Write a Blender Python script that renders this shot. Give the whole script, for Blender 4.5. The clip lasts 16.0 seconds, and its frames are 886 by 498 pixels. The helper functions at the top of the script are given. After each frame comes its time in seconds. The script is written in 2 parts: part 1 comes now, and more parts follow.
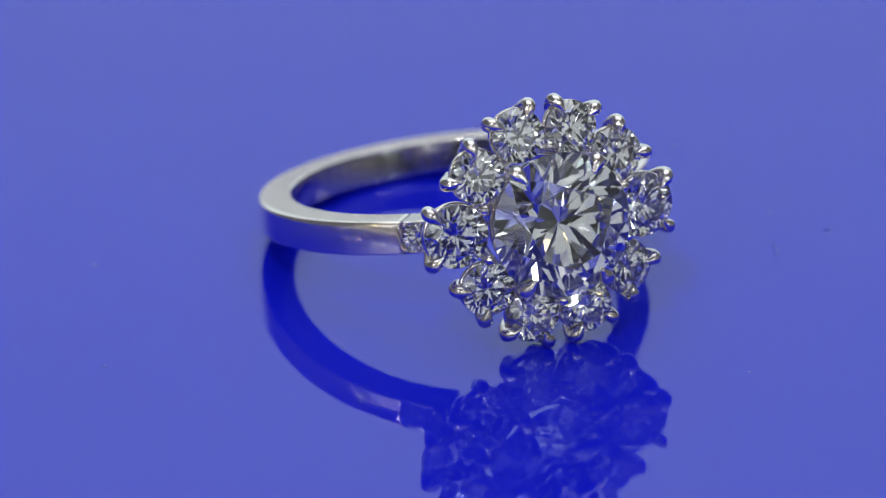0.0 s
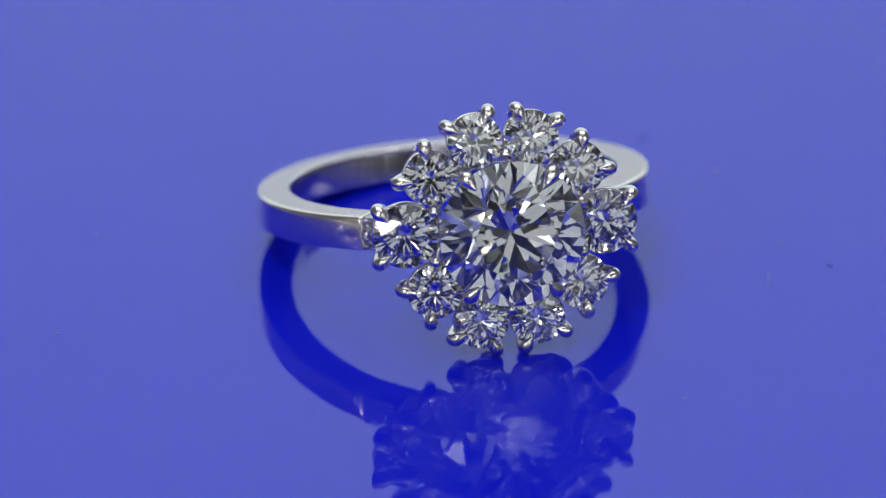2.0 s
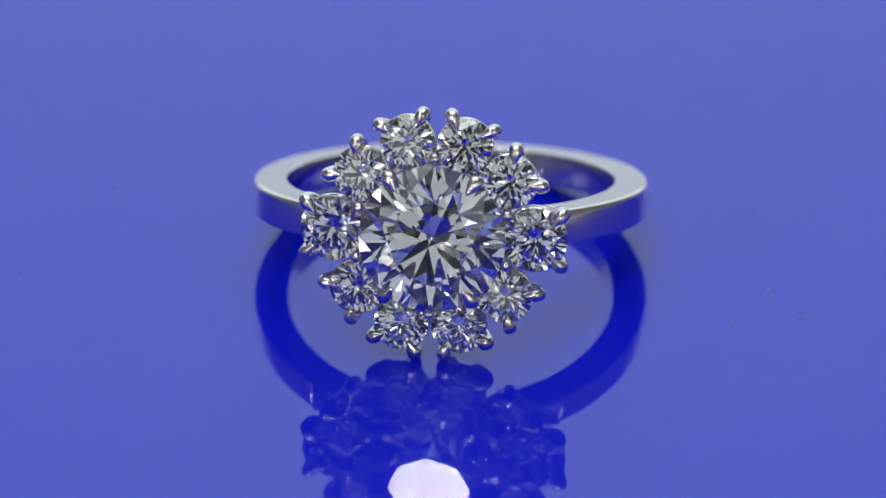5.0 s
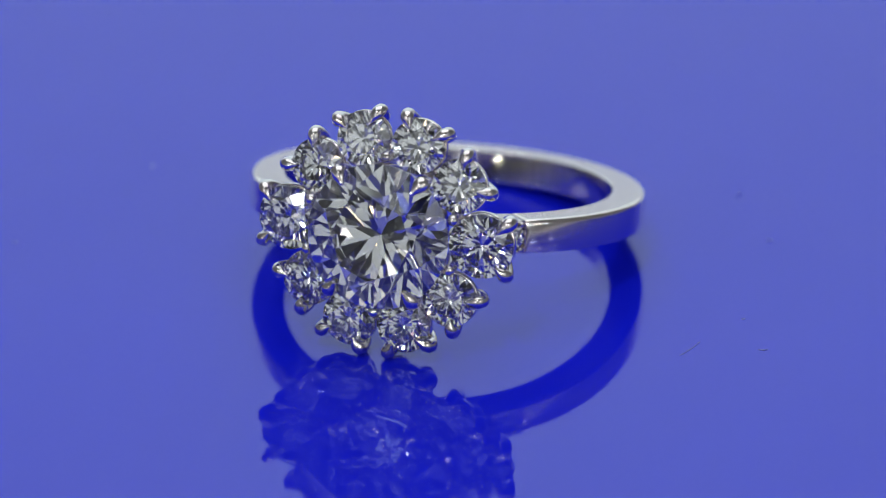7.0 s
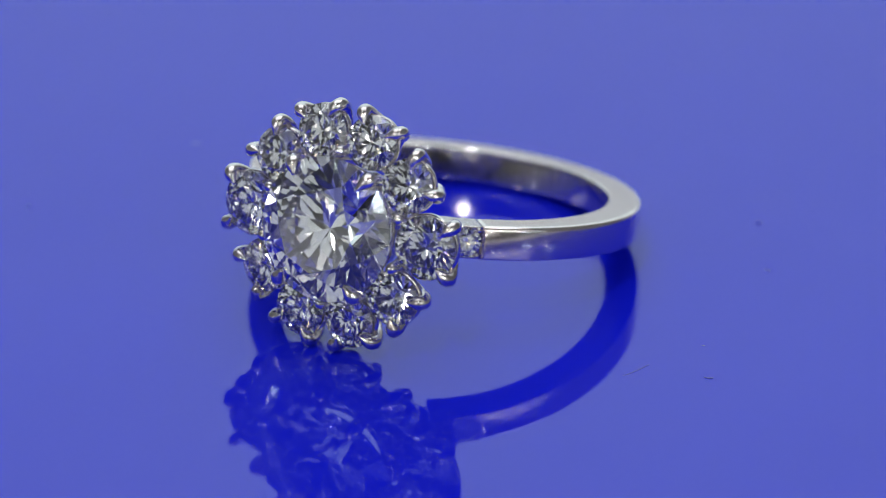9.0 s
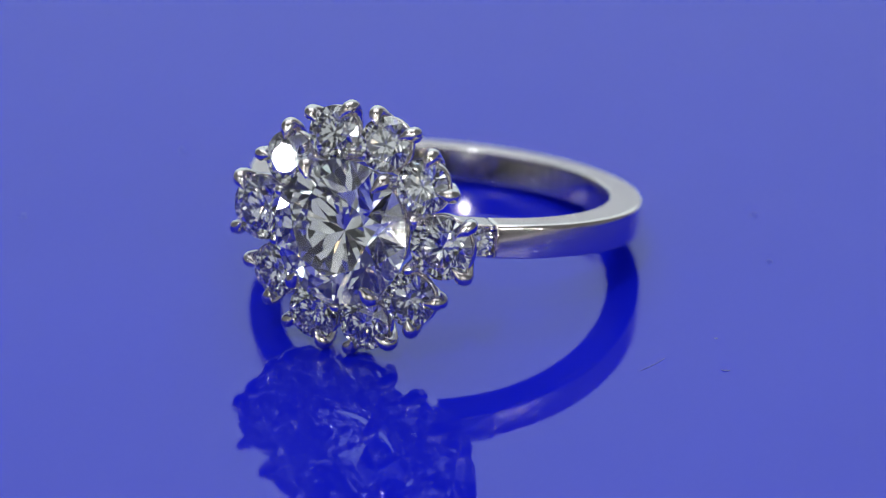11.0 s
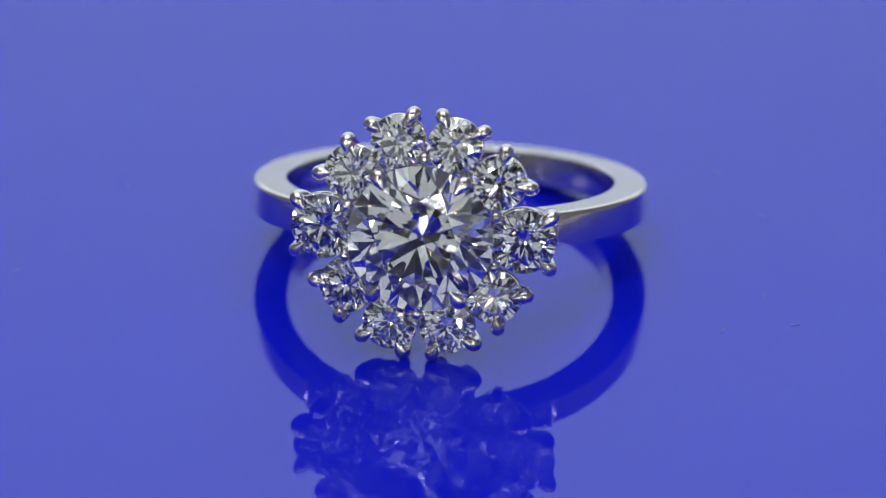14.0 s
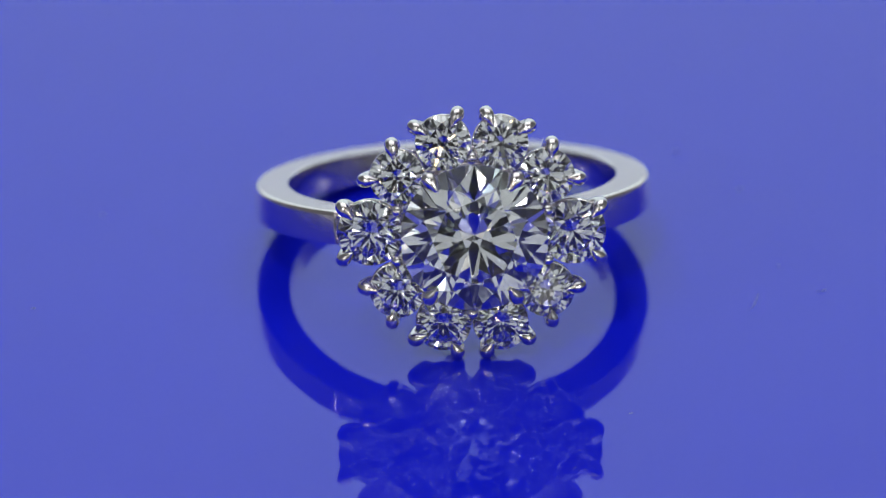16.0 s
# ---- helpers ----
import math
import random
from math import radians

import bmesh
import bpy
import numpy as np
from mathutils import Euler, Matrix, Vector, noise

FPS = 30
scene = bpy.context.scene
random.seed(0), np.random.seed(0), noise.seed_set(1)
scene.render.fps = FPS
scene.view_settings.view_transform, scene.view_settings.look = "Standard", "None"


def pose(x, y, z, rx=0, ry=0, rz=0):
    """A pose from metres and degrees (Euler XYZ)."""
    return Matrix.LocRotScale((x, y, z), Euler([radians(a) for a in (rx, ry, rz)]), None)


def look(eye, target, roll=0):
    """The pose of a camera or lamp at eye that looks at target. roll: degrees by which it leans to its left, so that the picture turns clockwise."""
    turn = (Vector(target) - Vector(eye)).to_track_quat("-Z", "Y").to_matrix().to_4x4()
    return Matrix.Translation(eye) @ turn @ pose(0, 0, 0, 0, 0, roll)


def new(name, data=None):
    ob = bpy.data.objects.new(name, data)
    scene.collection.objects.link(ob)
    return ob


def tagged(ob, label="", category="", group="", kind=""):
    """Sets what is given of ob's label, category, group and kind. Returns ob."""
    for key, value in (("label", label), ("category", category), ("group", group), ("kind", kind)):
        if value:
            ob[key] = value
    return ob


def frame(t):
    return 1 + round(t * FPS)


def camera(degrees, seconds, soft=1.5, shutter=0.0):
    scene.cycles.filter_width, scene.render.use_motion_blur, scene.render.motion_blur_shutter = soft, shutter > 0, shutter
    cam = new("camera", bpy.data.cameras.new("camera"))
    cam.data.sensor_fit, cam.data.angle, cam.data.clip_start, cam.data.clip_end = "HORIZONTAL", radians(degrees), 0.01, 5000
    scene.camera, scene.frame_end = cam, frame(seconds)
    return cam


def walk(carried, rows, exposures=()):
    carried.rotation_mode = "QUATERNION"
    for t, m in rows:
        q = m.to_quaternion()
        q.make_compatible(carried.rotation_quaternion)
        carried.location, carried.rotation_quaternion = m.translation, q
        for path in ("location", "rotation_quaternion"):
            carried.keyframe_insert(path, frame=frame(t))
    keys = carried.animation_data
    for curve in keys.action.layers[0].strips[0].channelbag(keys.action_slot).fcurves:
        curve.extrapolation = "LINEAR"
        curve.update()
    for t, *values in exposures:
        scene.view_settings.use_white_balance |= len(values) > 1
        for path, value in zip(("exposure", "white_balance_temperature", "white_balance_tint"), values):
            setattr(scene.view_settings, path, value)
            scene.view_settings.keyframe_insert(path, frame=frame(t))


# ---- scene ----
MM = 0.001
cam = camera(8.0, 16.0, soft=1.08)
cam.data.dof.use_dof = True
cam.data.dof.focus_distance = 0.3205
cam.data.dof.aperture_fstop = 36
EYE = (0.000541, -0.300607, 0.144793)
TARGET = (0.000541, 0.0, -0.000338)
walk(cam, [(0, look(EYE, TARGET, 0.128)), (16, look(EYE, TARGET, 0.128))])

# ---------------------------------------------------------------- light
world = bpy.data.worlds.new("studio_dim")
scene.world = world
world.use_nodes = True
world.node_tree.nodes["Background"].inputs["Color"].default_value = (0.5, 0.5, 0.52, 1)
world.node_tree.nodes["Background"].inputs["Strength"].default_value = 0.05
scene.view_settings.exposure = 0.09
scene.cycles.max_bounces, scene.cycles.glossy_bounces, scene.cycles.transmission_bounces = 24, 20, 20


def softbox(name, eye, target, sx, sy, watts, colour=(1, 1, 1)):
    """A large diffused studio light."""
    data = bpy.data.lights.new(name, "AREA")
    data.shape, data.size, data.size_y, data.energy, data.color = "RECTANGLE", sx, sy, watts, colour
    ob = new(name, data)
    ob.matrix_world = look(eye, target)
    return ob


def bulb(name, eye, target, size, watts, colour=(1, 1, 1)):
    """A small bare jewellery light."""
    data = bpy.data.lights.new(name, "AREA")
    data.shape, data.size, data.energy, data.color = "DISK", size, watts, colour
    ob = new(name, data)
    ob.matrix_world = look(eye, target)
    return ob


WHITE = (0.72, 0.98, 1.02)
softbox("back_softbox", (0, 0.52, 0.36), (0, 0, 0.36), 0.66, 0.68, 0.79, WHITE)
# unseen overhead fill, added to brighten the acrylic and the stones
for x in (-0.3, 0.0, 0.3):
    softbox("top_fill_softbox", (x, 0.22, 0.76), (x, 0.22, 0), 0.24, 0.54, 0.68, (0.94, 1.0, 1.0))
for x in (-0.27, 0.27):
    softbox("front_softbox", (x, -0.47, 0.268), (0, 0, 0.0), 0.38, 0.365, 0.220, (0.90, 0.97, 1.0))
LAMP = Vector((-0.168, -0.541, 0.824))
bulb("key_bulb", LAMP * 0.55, (0, 0, 0), 0.05, 0.55)
# tiny bare diodes added for glints, over the camera's side of a 0.55 m dome
# warm and cool tints stand in for the colour fire of the stones
COOL, DAY, WARM, AMBER = (0.70, 0.90, 1.0), (1, 1, 1), (1, 0.93, 0.84), (1, 0.74, 0.42)
for i in range(80):
    az, el = radians(-66 + 132 * (i * 0.618034 % 1)), radians(5.5 + 38.5 * (i + 0.5) / 80)
    at = Vector((math.cos(el) * math.sin(az), -math.cos(el) * math.cos(az), math.sin(el))) * 0.55
    bulb("glint_diode", at, (0, 0, 0), 0.0066, 0.016, (DAY, WARM, DAY, COOL, DAY, AMBER)[i % 6])


# ---------------------------------------------------------------- materials
def material(name):
    m = bpy.data.materials.new(name)
    m.use_nodes = True
    nt = m.node_tree
    return m, nt, nt.nodes["Principled BSDF"]


def add(nt, kind, **values):
    node = nt.nodes.new(kind)
    for key, value in values.items():
        node.inputs[key].default_value = value
    return node


def metal(name, colour, rough, grain=0.0):
    """Polished white metal with faint polishing marks."""
    m, nt, p = material(name)
    co = nt.nodes.new("ShaderNodeTexCoord")
    p.inputs["Base Color"].default_value = (*colour, 1)
    p.inputs["Metallic"].default_value = 1.0
    n1 = add(nt, "ShaderNodeTexNoise", Scale=900.0, Detail=4.0)
    n2 = add(nt, "ShaderNodeTexNoise", Scale=6000.0, Detail=3.0)
    ramp = nt.nodes.new("ShaderNodeMapRange")
    ramp.inputs["To Min"].default_value, ramp.inputs["To Max"].default_value = rough * 0.7, rough * 1.35
    for n in (n1, n2):
        nt.links.new(co.outputs["Object"], n.inputs["Vector"])
    nt.links.new(n1.outputs["Fac"], ramp.inputs["Value"])
    nt.links.new(ramp.outputs["Result"], p.inputs["Roughness"])
    bump = add(nt, "ShaderNodeBump", Strength=0.02 + grain, Distance=0.00001)
    nt.links.new(n2.outputs["Fac"], bump.inputs["Height"])
    nt.links.new(bump.outputs["Normal"], p.inputs["Normal"])
    return m


def diamond_material(name, colour):
    """Clear diamond."""
    m = bpy.data.materials.new(name)
    m.use_nodes = True
    nt = m.node_tree
    nt.nodes.remove(nt.nodes["Principled BSDF"])
    glass = add(nt, "ShaderNodeBsdfGlass", Color=(*colour, 1), Roughness=0.0, IOR=2.418)
    nt.links.new(glass.outputs[0], nt.nodes["Material Output"].inputs["Surface"])
    return m


def acrylic():
    """Glossy royal-blue acrylic."""
    m, nt, p = material("blue_acrylic")
    co = nt.nodes.new("ShaderNodeTexCoord")
    n1 = add(nt, "ShaderNodeTexNoise", Scale=60.0, Detail=5.0)
    mix = nt.nodes.new("ShaderNodeMix")
    mix.data_type = "RGBA"
    mix.inputs["A"].default_value, mix.inputs["B"].default_value = (0.004, 0.008, 0.55, 1), (0.0055, 0.011, 0.59, 1)
    nt.links.new(co.outputs["Object"], n1.inputs["Vector"])
    nt.links.new(n1.outputs["Fac"], mix.inputs["Factor"])
    nt.links.new(mix.outputs["Result"], p.inputs["Base Color"])
    n2 = add(nt, "ShaderNodeTexNoise", Scale=220.0, Detail=6.0)
    ramp = nt.nodes.new("ShaderNodeMapRange")
    ramp.inputs["To Min"].default_value, ramp.inputs["To Max"].default_value = 0.015, 0.04
    nt.links.new(co.outputs["Object"], n2.inputs["Vector"])
    nt.links.new(n2.outputs["Fac"], ramp.inputs["Value"])
    nt.links.new(ramp.outputs["Result"], p.inputs["Roughness"])
    p.inputs["IOR"].default_value = 1.49
    return m


def plain(name, colour, rough):
    m, nt, p = material(name)
    co = nt.nodes.new("ShaderNodeTexCoord")
    n1 = add(nt, "ShaderNodeTexNoise", Scale=25.0, Detail=6.0)
    mix = nt.nodes.new("ShaderNodeMix")
    mix.data_type = "RGBA"
    mix.inputs["A"].default_value = (*[c * 0.93 for c in colour], 1)
    mix.inputs["B"].default_value = (*[min(1, c * 1.05) for c in colour], 1)
    nt.links.new(co.outputs["Object"], n1.inputs["Vector"])
    nt.links.new(n1.outputs["Fac"], mix.inputs["Factor"])
    nt.links.new(mix.outputs["Result"], p.inputs["Base Color"])
    p.inputs["Roughness"].default_value = rough
    return m


GOLD = metal("white_gold", (0.73, 0.68, 0.685), 0.15, 0.03)
SATIN = metal("white_gold_band", (0.87, 0.78, 0.765), 0.13, 0.03)
POLISHED = metal("polished_white_gold", (0.83, 0.77, 0.75), 0.11, 0.02)
DIAMOND = diamond_material("diamond", (0.985, 0.985, 0.985))
ACRYLIC = acrylic()
CLOTH = plain("white_tent_cloth", (0.72, 0.72, 0.72), 0.9)
CURTAIN = plain("grey_curtain", (0.20, 0.20, 0.204), 0.9)
BLACK = plain("black_cloth", (0.045, 0.045, 0.047), 0.9)
DUST = plain("grey_lint", (0.145, 0.16, 0.47), 0.9)


# ---------------------------------------------------------------- mesh helpers
def mesh_of(name, bm, mat, smooth=False):
    me = bpy.data.meshes.new(name)
    bm.normal_update()
    bm.to_mesh(me)
    bm.free()
    me.materials.append(mat)
    if smooth:
        me.polygons.foreach_set("use_smooth", [True] * len(me.polygons))
    return me


def part(name, me, parent, m=None, label=""):
    ob = new(name, me)
    ob.parent = parent
    if m is not None:
        ob.matrix_basis = m
    if label:
        tagged(ob, label)
    return ob


def spline(pts, steps):
    """Catmull-Rom points through pts (numpy rows)."""
    p = np.asarray(pts, float)
    q = np.vstack([2 * p[0] - p[1], p, 2 * p[-1] - p[-2]])
    out = []
    for i in range(1, len(q) - 2):
        for s in range(steps):
            t = s / steps
            out.append(0.5 * (2 * q[i] + (q[i + 1] - q[i - 1]) * t + (2 * q[i - 1] - 5 * q[i] + 4 * q[i + 1] - q[i + 2]) * t * t
                              + (3 * q[i] - q[i - 1] - 3 * q[i + 1] + q[i + 2]) * t ** 3))
    out.append(q[-2])
    return np.array(out)


def tube(bm, pts, radii, sides=14, steps=5, closed=False, flat=1.0):
    """A round wire through pts with its radius at each of them and rounded ends; in millimetres."""
    rows = spline([(*p, r) for p, r in zip(pts, radii)], steps)
    path, rad = [Vector(r[:3]) for r in rows], [r[3] for r in rows]
    if not closed:
        for end in (0, -1):
            way = (path[0] - path[1]) if end == 0 else (path[-1] - path[-2])
            way.normalize()
            p0, r0 = path[end].copy(), rad[end]
            for a in (30, 55, 75, 88):
                q, r = p0 + way * r0 * math.sin(radians(a)), r0 * math.cos(radians(a))
                if end == 0:
                    path.insert(0, q), rad.insert(0, r)
                else:
                    path.append(q), rad.append(r)
    rings, up = [], None
    for i, p in enumerate(path):
        way = path[min(i + 1, len(path) - 1)] - path[max(i - 1, 0)]
        way.normalize()
        if up is None:
            up = way.orthogonal().normalized()
        up = (up - way * up.dot(way)).normalized()
        side = way.cross(up)
        rings.append([bm.verts.new((p + (up * math.cos(b) + side * math.sin(b) * flat) * max(rad[i], 1e-3)) * MM)
                      for b in (2 * math.pi * k / sides for k in range(sides))])
    for r, s in zip(rings, rings[1:]):
        for k in range(sides):
            bm.faces.new((r[k], r[(k + 1) % sides], s[(k + 1) % sides], s[k]))
    if not closed:
        bm.faces.new(list(reversed(rings[0])))
        bm.faces.new(rings[-1])
    return bm


def hoop(bm, radius, z, thick, tall, around=48, sides=10):
    """A wire ring lying in the xy plane; in millimetres."""
    rows = []
    for i in range(around):
        a = 2 * math.pi * i / around
        rows.append([bm.verts.new(((radius + thick * math.cos(b)) * math.cos(a) * MM, (radius + thick * math.cos(b)) * math.sin(a) * MM,
                                   (z + tall * math.sin(b)) * MM)) for b in (2 * math.pi * k / sides for k in range(sides))])
    for i in range(around):
        r, s = rows[i], rows[(i + 1) % around]
        for k in range(sides):
            bm.faces.new((r[k], s[k], s[(k + 1) % sides], r[(k + 1) % sides]))
    return bm


def cup(bm, profile, around=48):
    """A turned ring from a closed profile of (radius, height) about the z axis; in millimetres."""
    rows = [[bm.verts.new((r * math.cos(a) * MM, r * math.sin(a) * MM, z * MM)) for r, z in profile]
            for a in (2 * math.pi * i / around for i in range(around))]
    n = len(profile)
    for i in range(around):
        r, s = rows[i], rows[(i + 1) % around]
        for k in range(n):
            bm.faces.new((r[k], s[k], s[(k + 1) % n], r[(k + 1) % n]))
    return bm


def brilliant(radius, table=0.57, crown=34.5, pavilion=40.8, girdle=0.018):
    """A round brilliant cut of 57 facets with a faceted girdle, girdle at z = 0; radius in millimetres."""
    def az(a):
        return np.array([math.cos(radians(a)), math.sin(radians(a)), 0.0])
    zt = girdle + (1 - table) * math.tan(radians(crown))
    planes = [(np.array([0, 0, 1.0]), zt)]

    def by_points(a, b, c):
        n = np.cross(b - a, c - a)
        n /= np.linalg.norm(n)
        return (n, n @ a) if n @ a > 0 else (-n, -(n @ a))
    up = np.array([0, 0, 1.0])
    star = 20.5
    for k in range(8):
        n = az(45 * k) * math.sin(radians(crown)) + up * math.cos(radians(crown))
        planes.append((n, n @ (az(45 * k) + up * girdle)))
        s = az(45 * k + 22.5)
        n = s * math.sin(radians(star)) + up * math.cos(radians(star))
        planes.append((n, n @ (s * table * math.cos(radians(22.5)) + up * zt)))
        n = az(45 * k) * math.sin(radians(pavilion)) - up * math.cos(radians(pavilion))
        planes.append((n, n @ (az(45 * k) - up * girdle)))
        # where star and two kites meet
        tc, ts, c = math.tan(radians(crown)), math.tan(radians(star)), math.cos(radians(22.5))
        rho = (girdle + tc - zt - ts * table * c) / (tc * c - ts)
        v = s * rho + up * (zt - ts * (rho - table * c))
        low = s * 0.22 - up * (girdle + math.tan(radians(pavilion)) * (1 - 0.22 * c))
        for e in (0, 45):
            planes.append(by_points(az(45 * k + e) + up * girdle, s + up * girdle, v))
            planes.append(by_points(az(45 * k + e) - up * girdle, s - up * girdle, low))
    for k in range(32):
        planes.append((az(11.25 * k + 5.625), math.cos(radians(5.625)) * 0.999))
    N, D = np.array([p[0] for p in planes]), np.array([p[1] for p in planes])
    n = len(planes)
    i, j, k = np.array([(i, j, k) for i in range(n) for j in range(i + 1, n) for k in range(j + 1, n)]).T
    A = np.stack([N[i], N[j], N[k]], 1)
    ok = np.abs(np.linalg.det(A)) > 1e-5
    X = np.linalg.solve(A[ok], np.stack([D[i], D[j], D[k]], 1)[ok][..., None])[..., 0]
    X = X[(X @ N.T <= D + 1e-6).all(1)]
    keep = []
    for x in X:
        if not any(abs(x - y).max() < 2e-4 for y in keep):
            keep.append(x)
    V = np.array(keep)
    bm = bmesh.new()
    verts = [bm.verts.new(tuple(x * radius * MM)) for x in V]
    for nn, dd in planes:
        on = [q for q in range(len(V)) if abs(V[q] @ nn - dd) < 4e-4]
        if len(on) < 3:
            continue
        c = V[on].mean(0)
        e1 = V[on[0]] - c
        e1 = e1 - nn * (e1 @ nn)
        e1 /= np.linalg.norm(e1)
        e2 = np.cross(nn, e1)
        on.sort(key=lambda q: math.atan2((V[q] - c) @ e2, (V[q] - c) @ e1))
        try:
            bm.faces.new([verts[q] for q in on])
        except ValueError:
            pass
    return bm


def box(name, size, at, mat, kind_label):
    bm = bmesh.new()
    bmesh.ops.create_cube(bm, size=1, matrix=Matrix.Translation(at) @ Matrix.Diagonal((*size, 1)))
    return tagged(new(name, mesh_of(name, bm, mat)), kind_label, "wall", kind="structure")


def drape(name, a, b, mat, label):
    """A hanging pleated curtain from a to b (x, y), its folds towards the disc, 0.8 m high."""
    bm = bmesh.new()
    a, b = Vector((*a, 0)), Vector((*b, 0))
    way = (b - a).normalized()
    inward = Vector((-way.y, way.x, 0))
    n = int((b - a).length / 0.006)
    front = [a + (b - a) * (i / n) + inward * (0.016 * math.sin(i * 0.42) + 0.008 * math.sin(i * 0.163 + 1.0) + 0.006 * math.sin(i * 0.97)) for i in range(n + 1)]
    ring_pts = front + [b - inward * 0.04, a - inward * 0.04]
    low, high = [bm.verts.new((p.x, p.y, -0.0045)) for p in ring_pts], [bm.verts.new((p.x, p.y, 0.795)) for p in ring_pts]
    for i in range(len(low)):
        k = (i + 1) % len(low)
        bm.faces.new((low[i], low[k], high[k], high[i]))
    bmesh.ops.recalc_face_normals(bm, faces=bm.faces)
    return tagged(new(name, mesh_of(name, bm, mat)), label, "curtain", kind="structure")


# ---------------------------------------------------------------- the light tent, unseen and added to close the place
box("floor", (1.1, 1.4, 0.02), (0, -0.1, -0.0145), CLOTH, "white cloth table surface under the acrylic disc")
box("wall_back", (1.1, 0.02, 0.8), (0, 0.55, 0.3955), CLOTH, "white cloth back wall of the light tent")
# unseen drapes, their greys set for what the metal and stones mirror
drape("wall_left", (-0.54, 0.53), (-0.54, -0.80), CURTAIN, "added unseen grey pleated cloth side wall of the light tent")
drape("wall_right", (0.54, -0.80), (0.54, 0.53), CURTAIN, "added unseen grey pleated cloth side wall of the light tent")
drape("wall_front", (-0.54, -0.79), (0.54, -0.79), BLACK, "added unseen dark pleated cloth wall behind the camera")
box("ceiling", (1.14, 0.80, 0.02), (0, 0.17, 0.806), CLOTH, "white cloth roof of the light tent")
# unseen dark roof, added to darken the stones' image in the acrylic
box("ceiling", (1.14, 0.596, 0.02), (0, -0.53, 0.806), BLACK, "added unseen dark cloth roof over the camera side of the light tent")


# ---------------------------------------------------------------- the blue acrylic disc
lint = []


def build_disc():
    bm = bmesh.new()
    rows = []
    for r, z in ((0.0, 0.0), (0.05, 0.0), (0.10, 0.0), (0.1495, 0.0), (0.1499, -0.0002), (0.15, -0.0006), (0.15, -0.0034), (0.1496, -0.004), (0.0, -0.004)):
        rows.append([bm.verts.new((r * math.cos(a), r * math.sin(a), z)) for a in (2 * math.pi * k / 96 for k in range(96))] if r else [bm.verts.new((0, 0, z))])
    for r, s in zip(rows, rows[1:]):
        for k in range(96):
            if len(r) == 1:
                bm.faces.new((r[0], s[k], s[(k + 1) % 96]))
            elif len(s) == 1:
                bm.faces.new((r[k], s[0], r[(k + 1) % 96]))
            else:
                bm.faces.new((r[k], s[k], s[(k + 1) % 96], r[(k + 1) % 96]))
    disc = new("turntable_disc", mesh_of("turntable_disc", bm, ACRYLIC))
    tagged(disc, "glossy royal-blue acrylic turntable disc with mirror reflections", "turntable")
    # lint on the disc
    specks = [((19.70, -6.55), (20.1, -6.4), 0.06), ((17.9, -3.42), (18.0, -3.36), 0.05),
              ((16.08, -8.47), (16.6, -6.67), 0.035), ((8.95, -19.93), (9.15, -19.87), 0.03), ((16.6, 6.0), (16.8, 6.1), 0.06),
              ((13.58, 10.8), (13.72, 10.9), 0.10), ((-17.5, 4.2), (-17.3, 4.25), 0.05), ((-21.0, -7.0), (-20.8, -6.85), 0.04)]
    for (x0, y0), (x1, y1), r in specks:
        bm = bmesh.new()
        mx, my = (x0 + x1) / 2, (y0 + y1) / 2
        tube(bm, [(x0 - mx, y0 - my, r * 0.3), (0.05, -0.04, r * 0.3), (x1 - mx, y1 - my, r * 0.3)], [r * 0.5, r, r * 0.5], 6, 4)
        low = min(v.co.z for v in bm.verts)
        for v in bm.verts:
            v.co.z = (v.co.z - low) * 0.4
        ob = new("lint", mesh_of("lint", bm, DUST, True))
        long = math.hypot(x1 - x0, y1 - y0) > 1
        tagged(ob, "thin bluish lint fibre lying on the acrylic disc" if long else "tiny bluish dust speck lying on the acrylic disc", "lint", "lint on the disc")
        lint.append((ob, mx * MM, my * MM))
    return disc


# ---------------------------------------------------------------- the ring
RI, RO, WIDE = 8.53, 10.36, 1.746
HX, HD, HZ, TWIST = 0.537, 12.277, 0.285, -1.647
ring = new("ring")
tagged(ring, "white gold diamond cluster ring lying on blue acrylic", "ring")
HEAD = Matrix.Translation((HX * MM, -HD * MM, HZ * MM)) @ Matrix(((1, 0, 0, 0), (0, 0, -1, 0), (0, 1, 0, 0), (0, 0, 0, 1))) @ pose(0, 0, 0, 0, 0, TWIST)


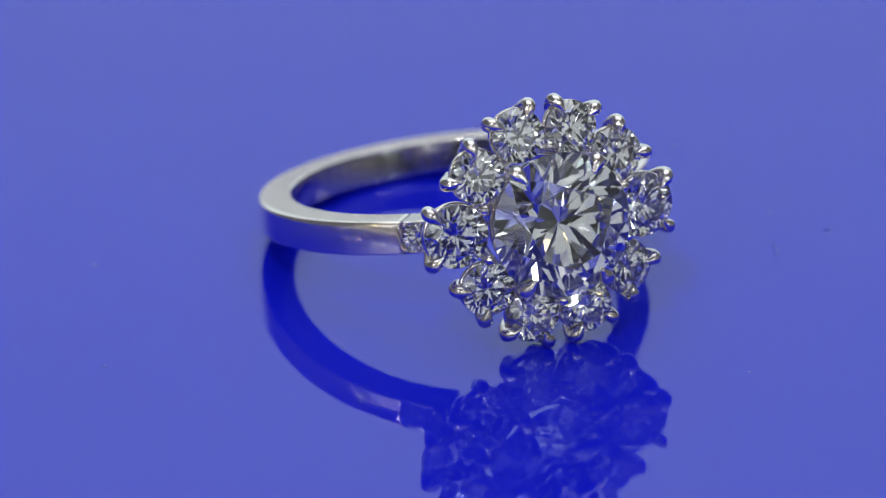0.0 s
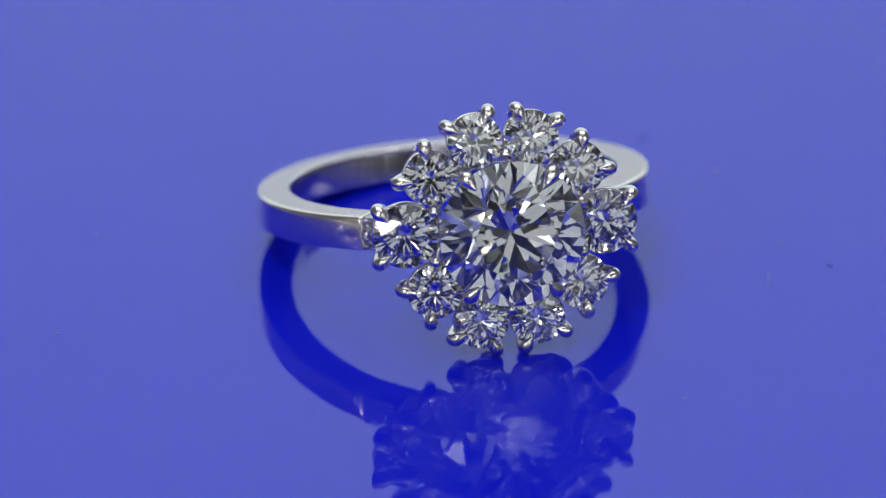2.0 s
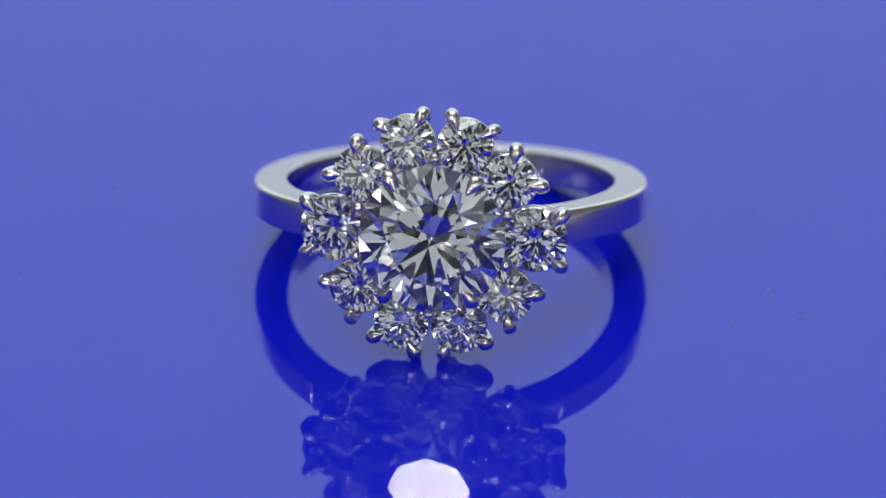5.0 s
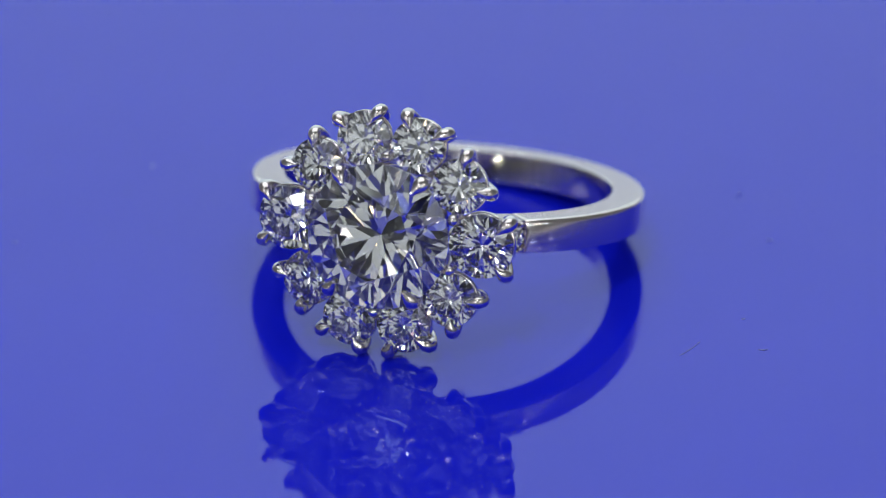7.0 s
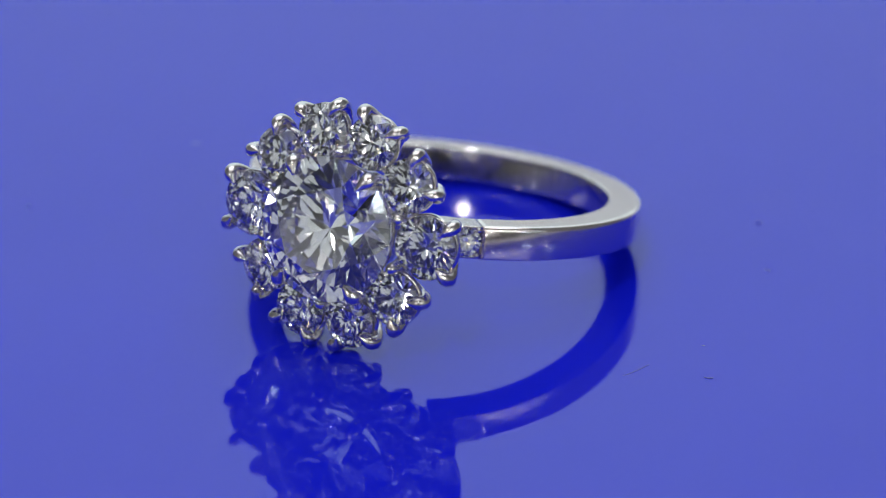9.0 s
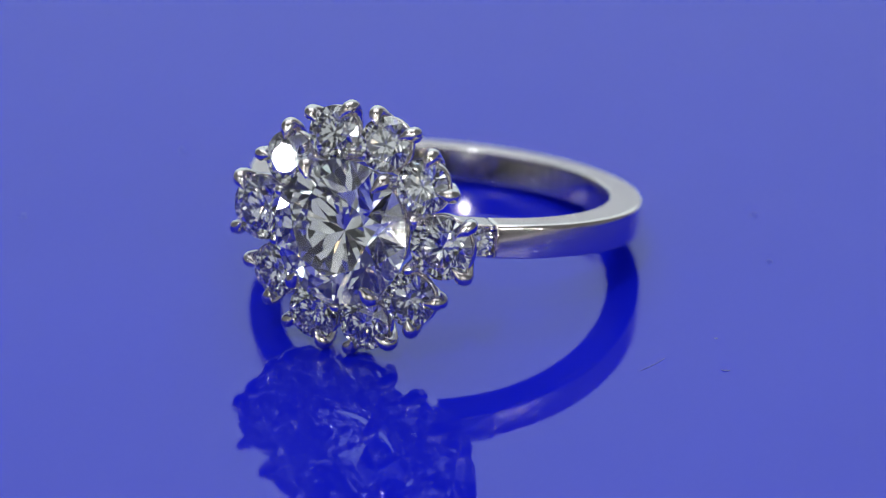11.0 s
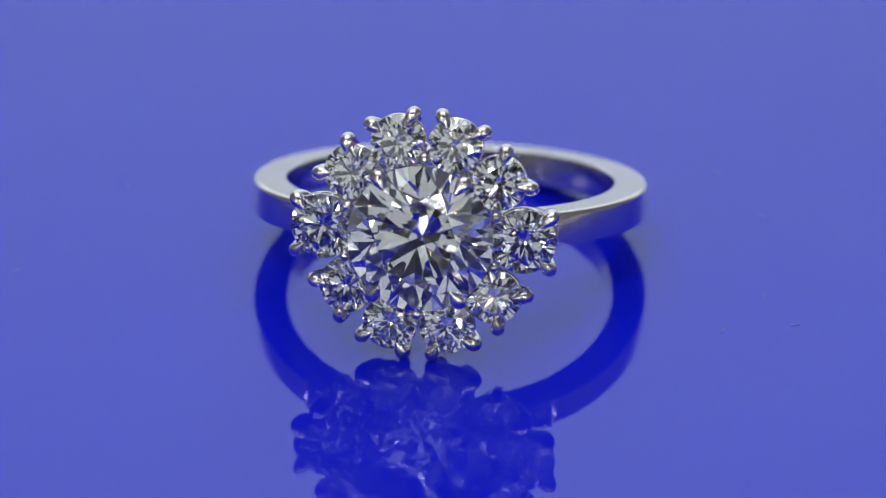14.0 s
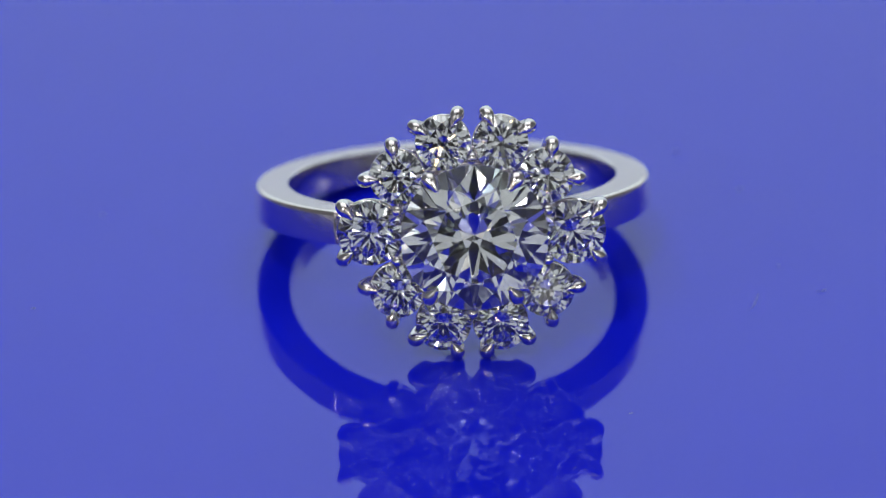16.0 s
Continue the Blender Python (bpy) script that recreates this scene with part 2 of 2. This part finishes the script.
def arc_band(r_in, r_out, wide, a0, a1, steps, round_out=0.24, round_in=0.10, dome=0.035, round_low=0.09):
    """A band of rounded rectangular section about the z axis, from a0 to a1 degrees."""
    def section(ro):
        pts = []
        h = wide / 2
        for k in range(13):  # slightly domed outer face, bottom to top
            z = -1 + 2 * k / 12
            pts.append((ro - dome * z * z, -h + round_low + (z + 1) / 2 * (2 * h - round_out - round_low)))
        for b in (15, 35, 55, 75, 90):
            pts.append((ro - dome - round_out + round_out * math.cos(radians(b)), h - round_out + round_out * math.sin(radians(b))))
        pts += [(ro - dome - round_out - 0.06, h), (r_in + dome * 0.6 + round_in + 0.06, h)]
        for b in (90, 105, 125, 145, 165):
            pts.append((r_in + dome * 0.6 + round_in + round_in * math.cos(radians(b)), h - round_in + round_in * math.sin(radians(b))))
        for k in range(9):
            z = 1 - 2 * k / 8
            pts.append((r_in + dome * 0.6 * z * z, z * (h - round_in)))
        for b in (195, 215, 235, 255, 270):
            pts.append((r_in + dome * 0.6 + round_in + round_in * math.cos(radians(b)), -h + round_in + round_in * math.sin(radians(b))))
        pts += [(r_in + dome * 0.6 + round_in + 0.06, -h), (ro - dome - round_low - 0.06, -h)]
        for b in (270, 285, 305, 325, 345):
            pts.append((ro - dome - round_low + round_low * math.cos(radians(b)), -h + round_low + round_low * math.sin(radians(b))))
        return pts
    bm = bmesh.new()
    rows = []
    for i in range(steps + 1):
        f = i / steps
        a = radians(a0 + (a1 - a0) * f)
        rows.append([bm.verts.new((r * math.cos(a) * MM, r * math.sin(a) * MM, z * MM)) for r, z in section(r_out)])
    n = len(rows[0])
    for r, s in zip(rows, rows[1:]):
        for k in range(n):
            bm.faces.new((r[k], s[k], s[(k + 1) % n], r[(k + 1) % n]))
    bm.faces.new(rows[0])
    bm.faces.new(list(reversed(rows[-1])))
    bmesh.ops.recalc_face_normals(bm, faces=bm.faces)
    return bm


def build_ring():
    me = mesh_of("band", arc_band(RI, RO, WIDE, -49.5, 232.9, 240), SATIN, True)
    me.materials.append(POLISHED)
    for f in me.polygons:  # the inside of the band has a higher polish
        if f.center.xy.length < (RI + 0.1) * MM:
            f.material_index = 1
    part("band", me, ring, None, "polished flat white gold band")
    small = mesh_of("shoulder_diamond", brilliant(0.75), DIAMOND)
    bead_bm = bmesh.new()
    bmesh.ops.create_uvsphere(bead_bm, u_segments=12, v_segments=8, radius=0.13 * MM)
    bead = mesh_of("bead", bead_bm, GOLD, True)
    for a0, a1, name in ((233.1, 249, "shoulder"), (310.3, 294.4, "shoulder")):
        sh = part(name, mesh_of("shoulder", arc_band(RI, RO - 0.72, WIDE * 0.98, a0, a1, 16, round_out=0.05, round_in=0.06, dome=0.01, round_low=0.05), GOLD, True), ring)
        rail = mesh_of("rail", arc_band(RO - 0.78, RO - 0.07, 0.20, a0, a1, 16, round_out=0.05, round_in=0.05, dome=0.004, round_low=0.05), GOLD, True)
        for z in (1, -1):
            part("rail", rail, sh, Matrix.Translation((0, 0, z * (WIDE / 2 - 0.11) * MM)))
        turn = 1 if a1 > a0 else -1
        for step in (4.3, 12.5):
            a = a0 + turn * step
            at = Matrix.Rotation(radians(a), 4, "Z") @ Matrix.Translation(((RO - 0.04) * MM, 0, 0)) @ Matrix.Rotation(radians(90), 4, "Y")
            part("shoulder_diamond", small, sh, at)
            for dx, dy in ((0.66, 0.58), (0.66, -0.58), (-0.66, 0.58), (-0.66, -0.58)):
                part("bead", bead, sh, at @ Matrix.Translation((dx * MM, dy * MM, 0.05 * MM)))

    # gallery wires under the cluster, with a cup added to block light behind the centre
    bm = bmesh.new()
    hoop(bm, 3.35, -2.25, 0.32, 0.28, 64)
    cup(bm, [(3.26, -0.36), (3.30, -0.44), (2.92, -0.90), (2.80, -2.30), (2.50, -2.35), (2.62, -0.90), (2.76, -0.42)], 72)
    hoop(bm, 2.5, -0.75, 0.2, 0.18, 56)
    gallery = part("gallery", mesh_of("gallery", bm, GOLD, True), ring, HEAD)
    for s in (-1, 1):
        bm = bmesh.new()
        tube(bm, [(s * 3.2, 0, -2.2), (s * 3.5, 0, -2.6), (s * 3.9, 0, -3.2)], [0.4, 0.45, 0.5], 16)
        part("bridge", mesh_of("bridge", bm, GOLD, True), gallery)

    # centre stone
    part("centre_diamond", mesh_of("centre_diamond", brilliant(3.74), DIAMOND), ring, HEAD @ pose(0.08 * MM, 0, 0.95 * MM), "large round brilliant diamond")
    bm = bmesh.new()
    tube(bm, [(2.9, 0, -2.2), (3.35, 0, -0.8), (3.74, 0, 0.75), (3.66, 0, 1.22), (3.20, 0, 1.52)], [0.25, 0.30, 0.40, 0.40, 0.15], 16, 6)
    claw = mesh_of("claw", bm, GOLD, True)
    for a in (54, 126, 234, 306):
        part("claw", claw, ring, HEAD @ pose(0, 0, 0, 0, 0, a), "tapered white gold claw")

    # ten smaller stones around it
    def halo(r, reach, tip_x, tip_y):
        stone = mesh_of("halo_diamond", brilliant(r), DIAMOND)
        bm = bmesh.new()
        cup(bm, [(r * 0.99, -0.27), (r * 1.02, -0.38), (r * 1.02, -0.58), (r * 0.97, -0.72), (r * 0.74, -1.25), (r * 0.60, -1.27), (r * 0.66, -1.05), (r * 0.84, -0.52), (r * 0.88, -0.36)])
        hoop(bm, r * 0.60, -1.05, 0.12, 0.14, 36)
        seat = mesh_of("halo_setting", bm, GOLD, True)
        prongs = []
        for s in (1, -1):
            u = Vector((tip_x, s * tip_y)).normalized()
            d = math.hypot(tip_x, tip_y)
            bm = bmesh.new()
            tube(bm, [(-reach, s * 0.25, -2.2), (u.x * r * 0.6, u.y * r * 0.6, -1.5), (u.x * (r - 0.02), u.y * (r - 0.02), -0.75),
                      (u.x * (d - 0.02), u.y * (d - 0.02), -0.22), (u.x * (d - 0.04), u.y * (d - 0.04), 0.08), (u.x * (r + 0.02), u.y * (r + 0.02), 0.26),
                      (u.x * (r - 0.36), u.y * (r - 0.36), 0.42)],
                 [0.24, 0.34, 0.40, 0.38, 0.36, 0.32, 0.09], 16, 6)
            prongs.append(mesh_of("prong", bm, GOLD, True))
        return stone, seat, prongs
    usual = halo(1.40, 1.1, 6.17 * math.cos(radians(10.73)) - 4.85, 6.17 * math.sin(radians(10.73)))
    large = halo(1.67, 1.4, 6.68 * math.cos(radians(11.96)) - 5.15, 6.68 * math.sin(radians(11.96)))
    spin = random.Random(130)
    for a in (0, 37.69, 72.65, 107.35, 142.31, 180, 217.69, 252.65, 287.35, 322.31):
        big = a in (0, 180)
        stone, seat, prongs = large if big else usual
        st = part("halo_setting", seat, ring, HEAD @ pose(0, 0, 0, 0, 0, a) @ pose((5.15 if big else 4.89 if 60 < a % 180 < 120 else 4.80) * MM, 0, (-0.33 if big else -0.13) * MM, 4.5 * math.cos(radians(a)) if big else 0, spin.uniform(5, 8), 0))
        part("halo_diamond", stone, st, pose(0, 0, 0, spin.uniform(-2, 2), spin.uniform(-2, 2), spin.uniform(0, 45)), "small round brilliant diamond")
        for p in prongs:
            part("prong", p, st, None, "rounded white gold prong")
    # small inner beads between the stones and the centre
    bm = bmesh.new()
    tube(bm, [(3.5, 0, -1.6), (3.95, 0, -0.1), (4.0, 0, 0.40)], [0.24, 0.33, 0.31], 12)
    inner = mesh_of("inner_prong", bm, GOLD, True)
    for a in (18.7, 90, 161.3, 198.7, 270, 341.3):
        part("inner_prong", inner, ring, HEAD @ pose(0, 0, 0, 0, 0, a))


disc = build_disc()
build_ring()


# ---------------------------------------------------------------- motion
def angle(t):
    """The disc's turn in degrees: a steady turn one way, then back."""
    turn = 9.715
    if abs(t - turn) < 0.2:
        return 22.635 - 5.867 * (turn - 0.1 - (t - turn) ** 2 / 0.4)
    return 22.635 - 5.867 * (t if t < turn else 2 * turn - t)


def motions():
    times = [0, 1, 2, 3, 4, 5, 6, 7, 8, 9, 9.4, 9.5, 9.6, 9.7, 9.8, 9.9, 10, 10.5, 11, 12, 13, 14, 15, 16]
    lying = pose(1.015 * MM, -0.554 * MM, 3.198 * MM) @ pose(0, 0, 0, 0, -1.398, 0) @ pose(0, 0, 0, -13.996, 0, 0)
    walk(ring, [(t, pose(0, 0, 0, 0, 0, angle(t)) @ lying) for t in times])
    walk(disc, [(t, pose(0, 0, 0, 0, 0, angle(t))) for t in times])
    for ob, x, y in lint:
        walk(ob, [(t, pose(0, 0, 0, 0, 0, angle(t)) @ pose(x, y, 0)) for t in times])


motions()
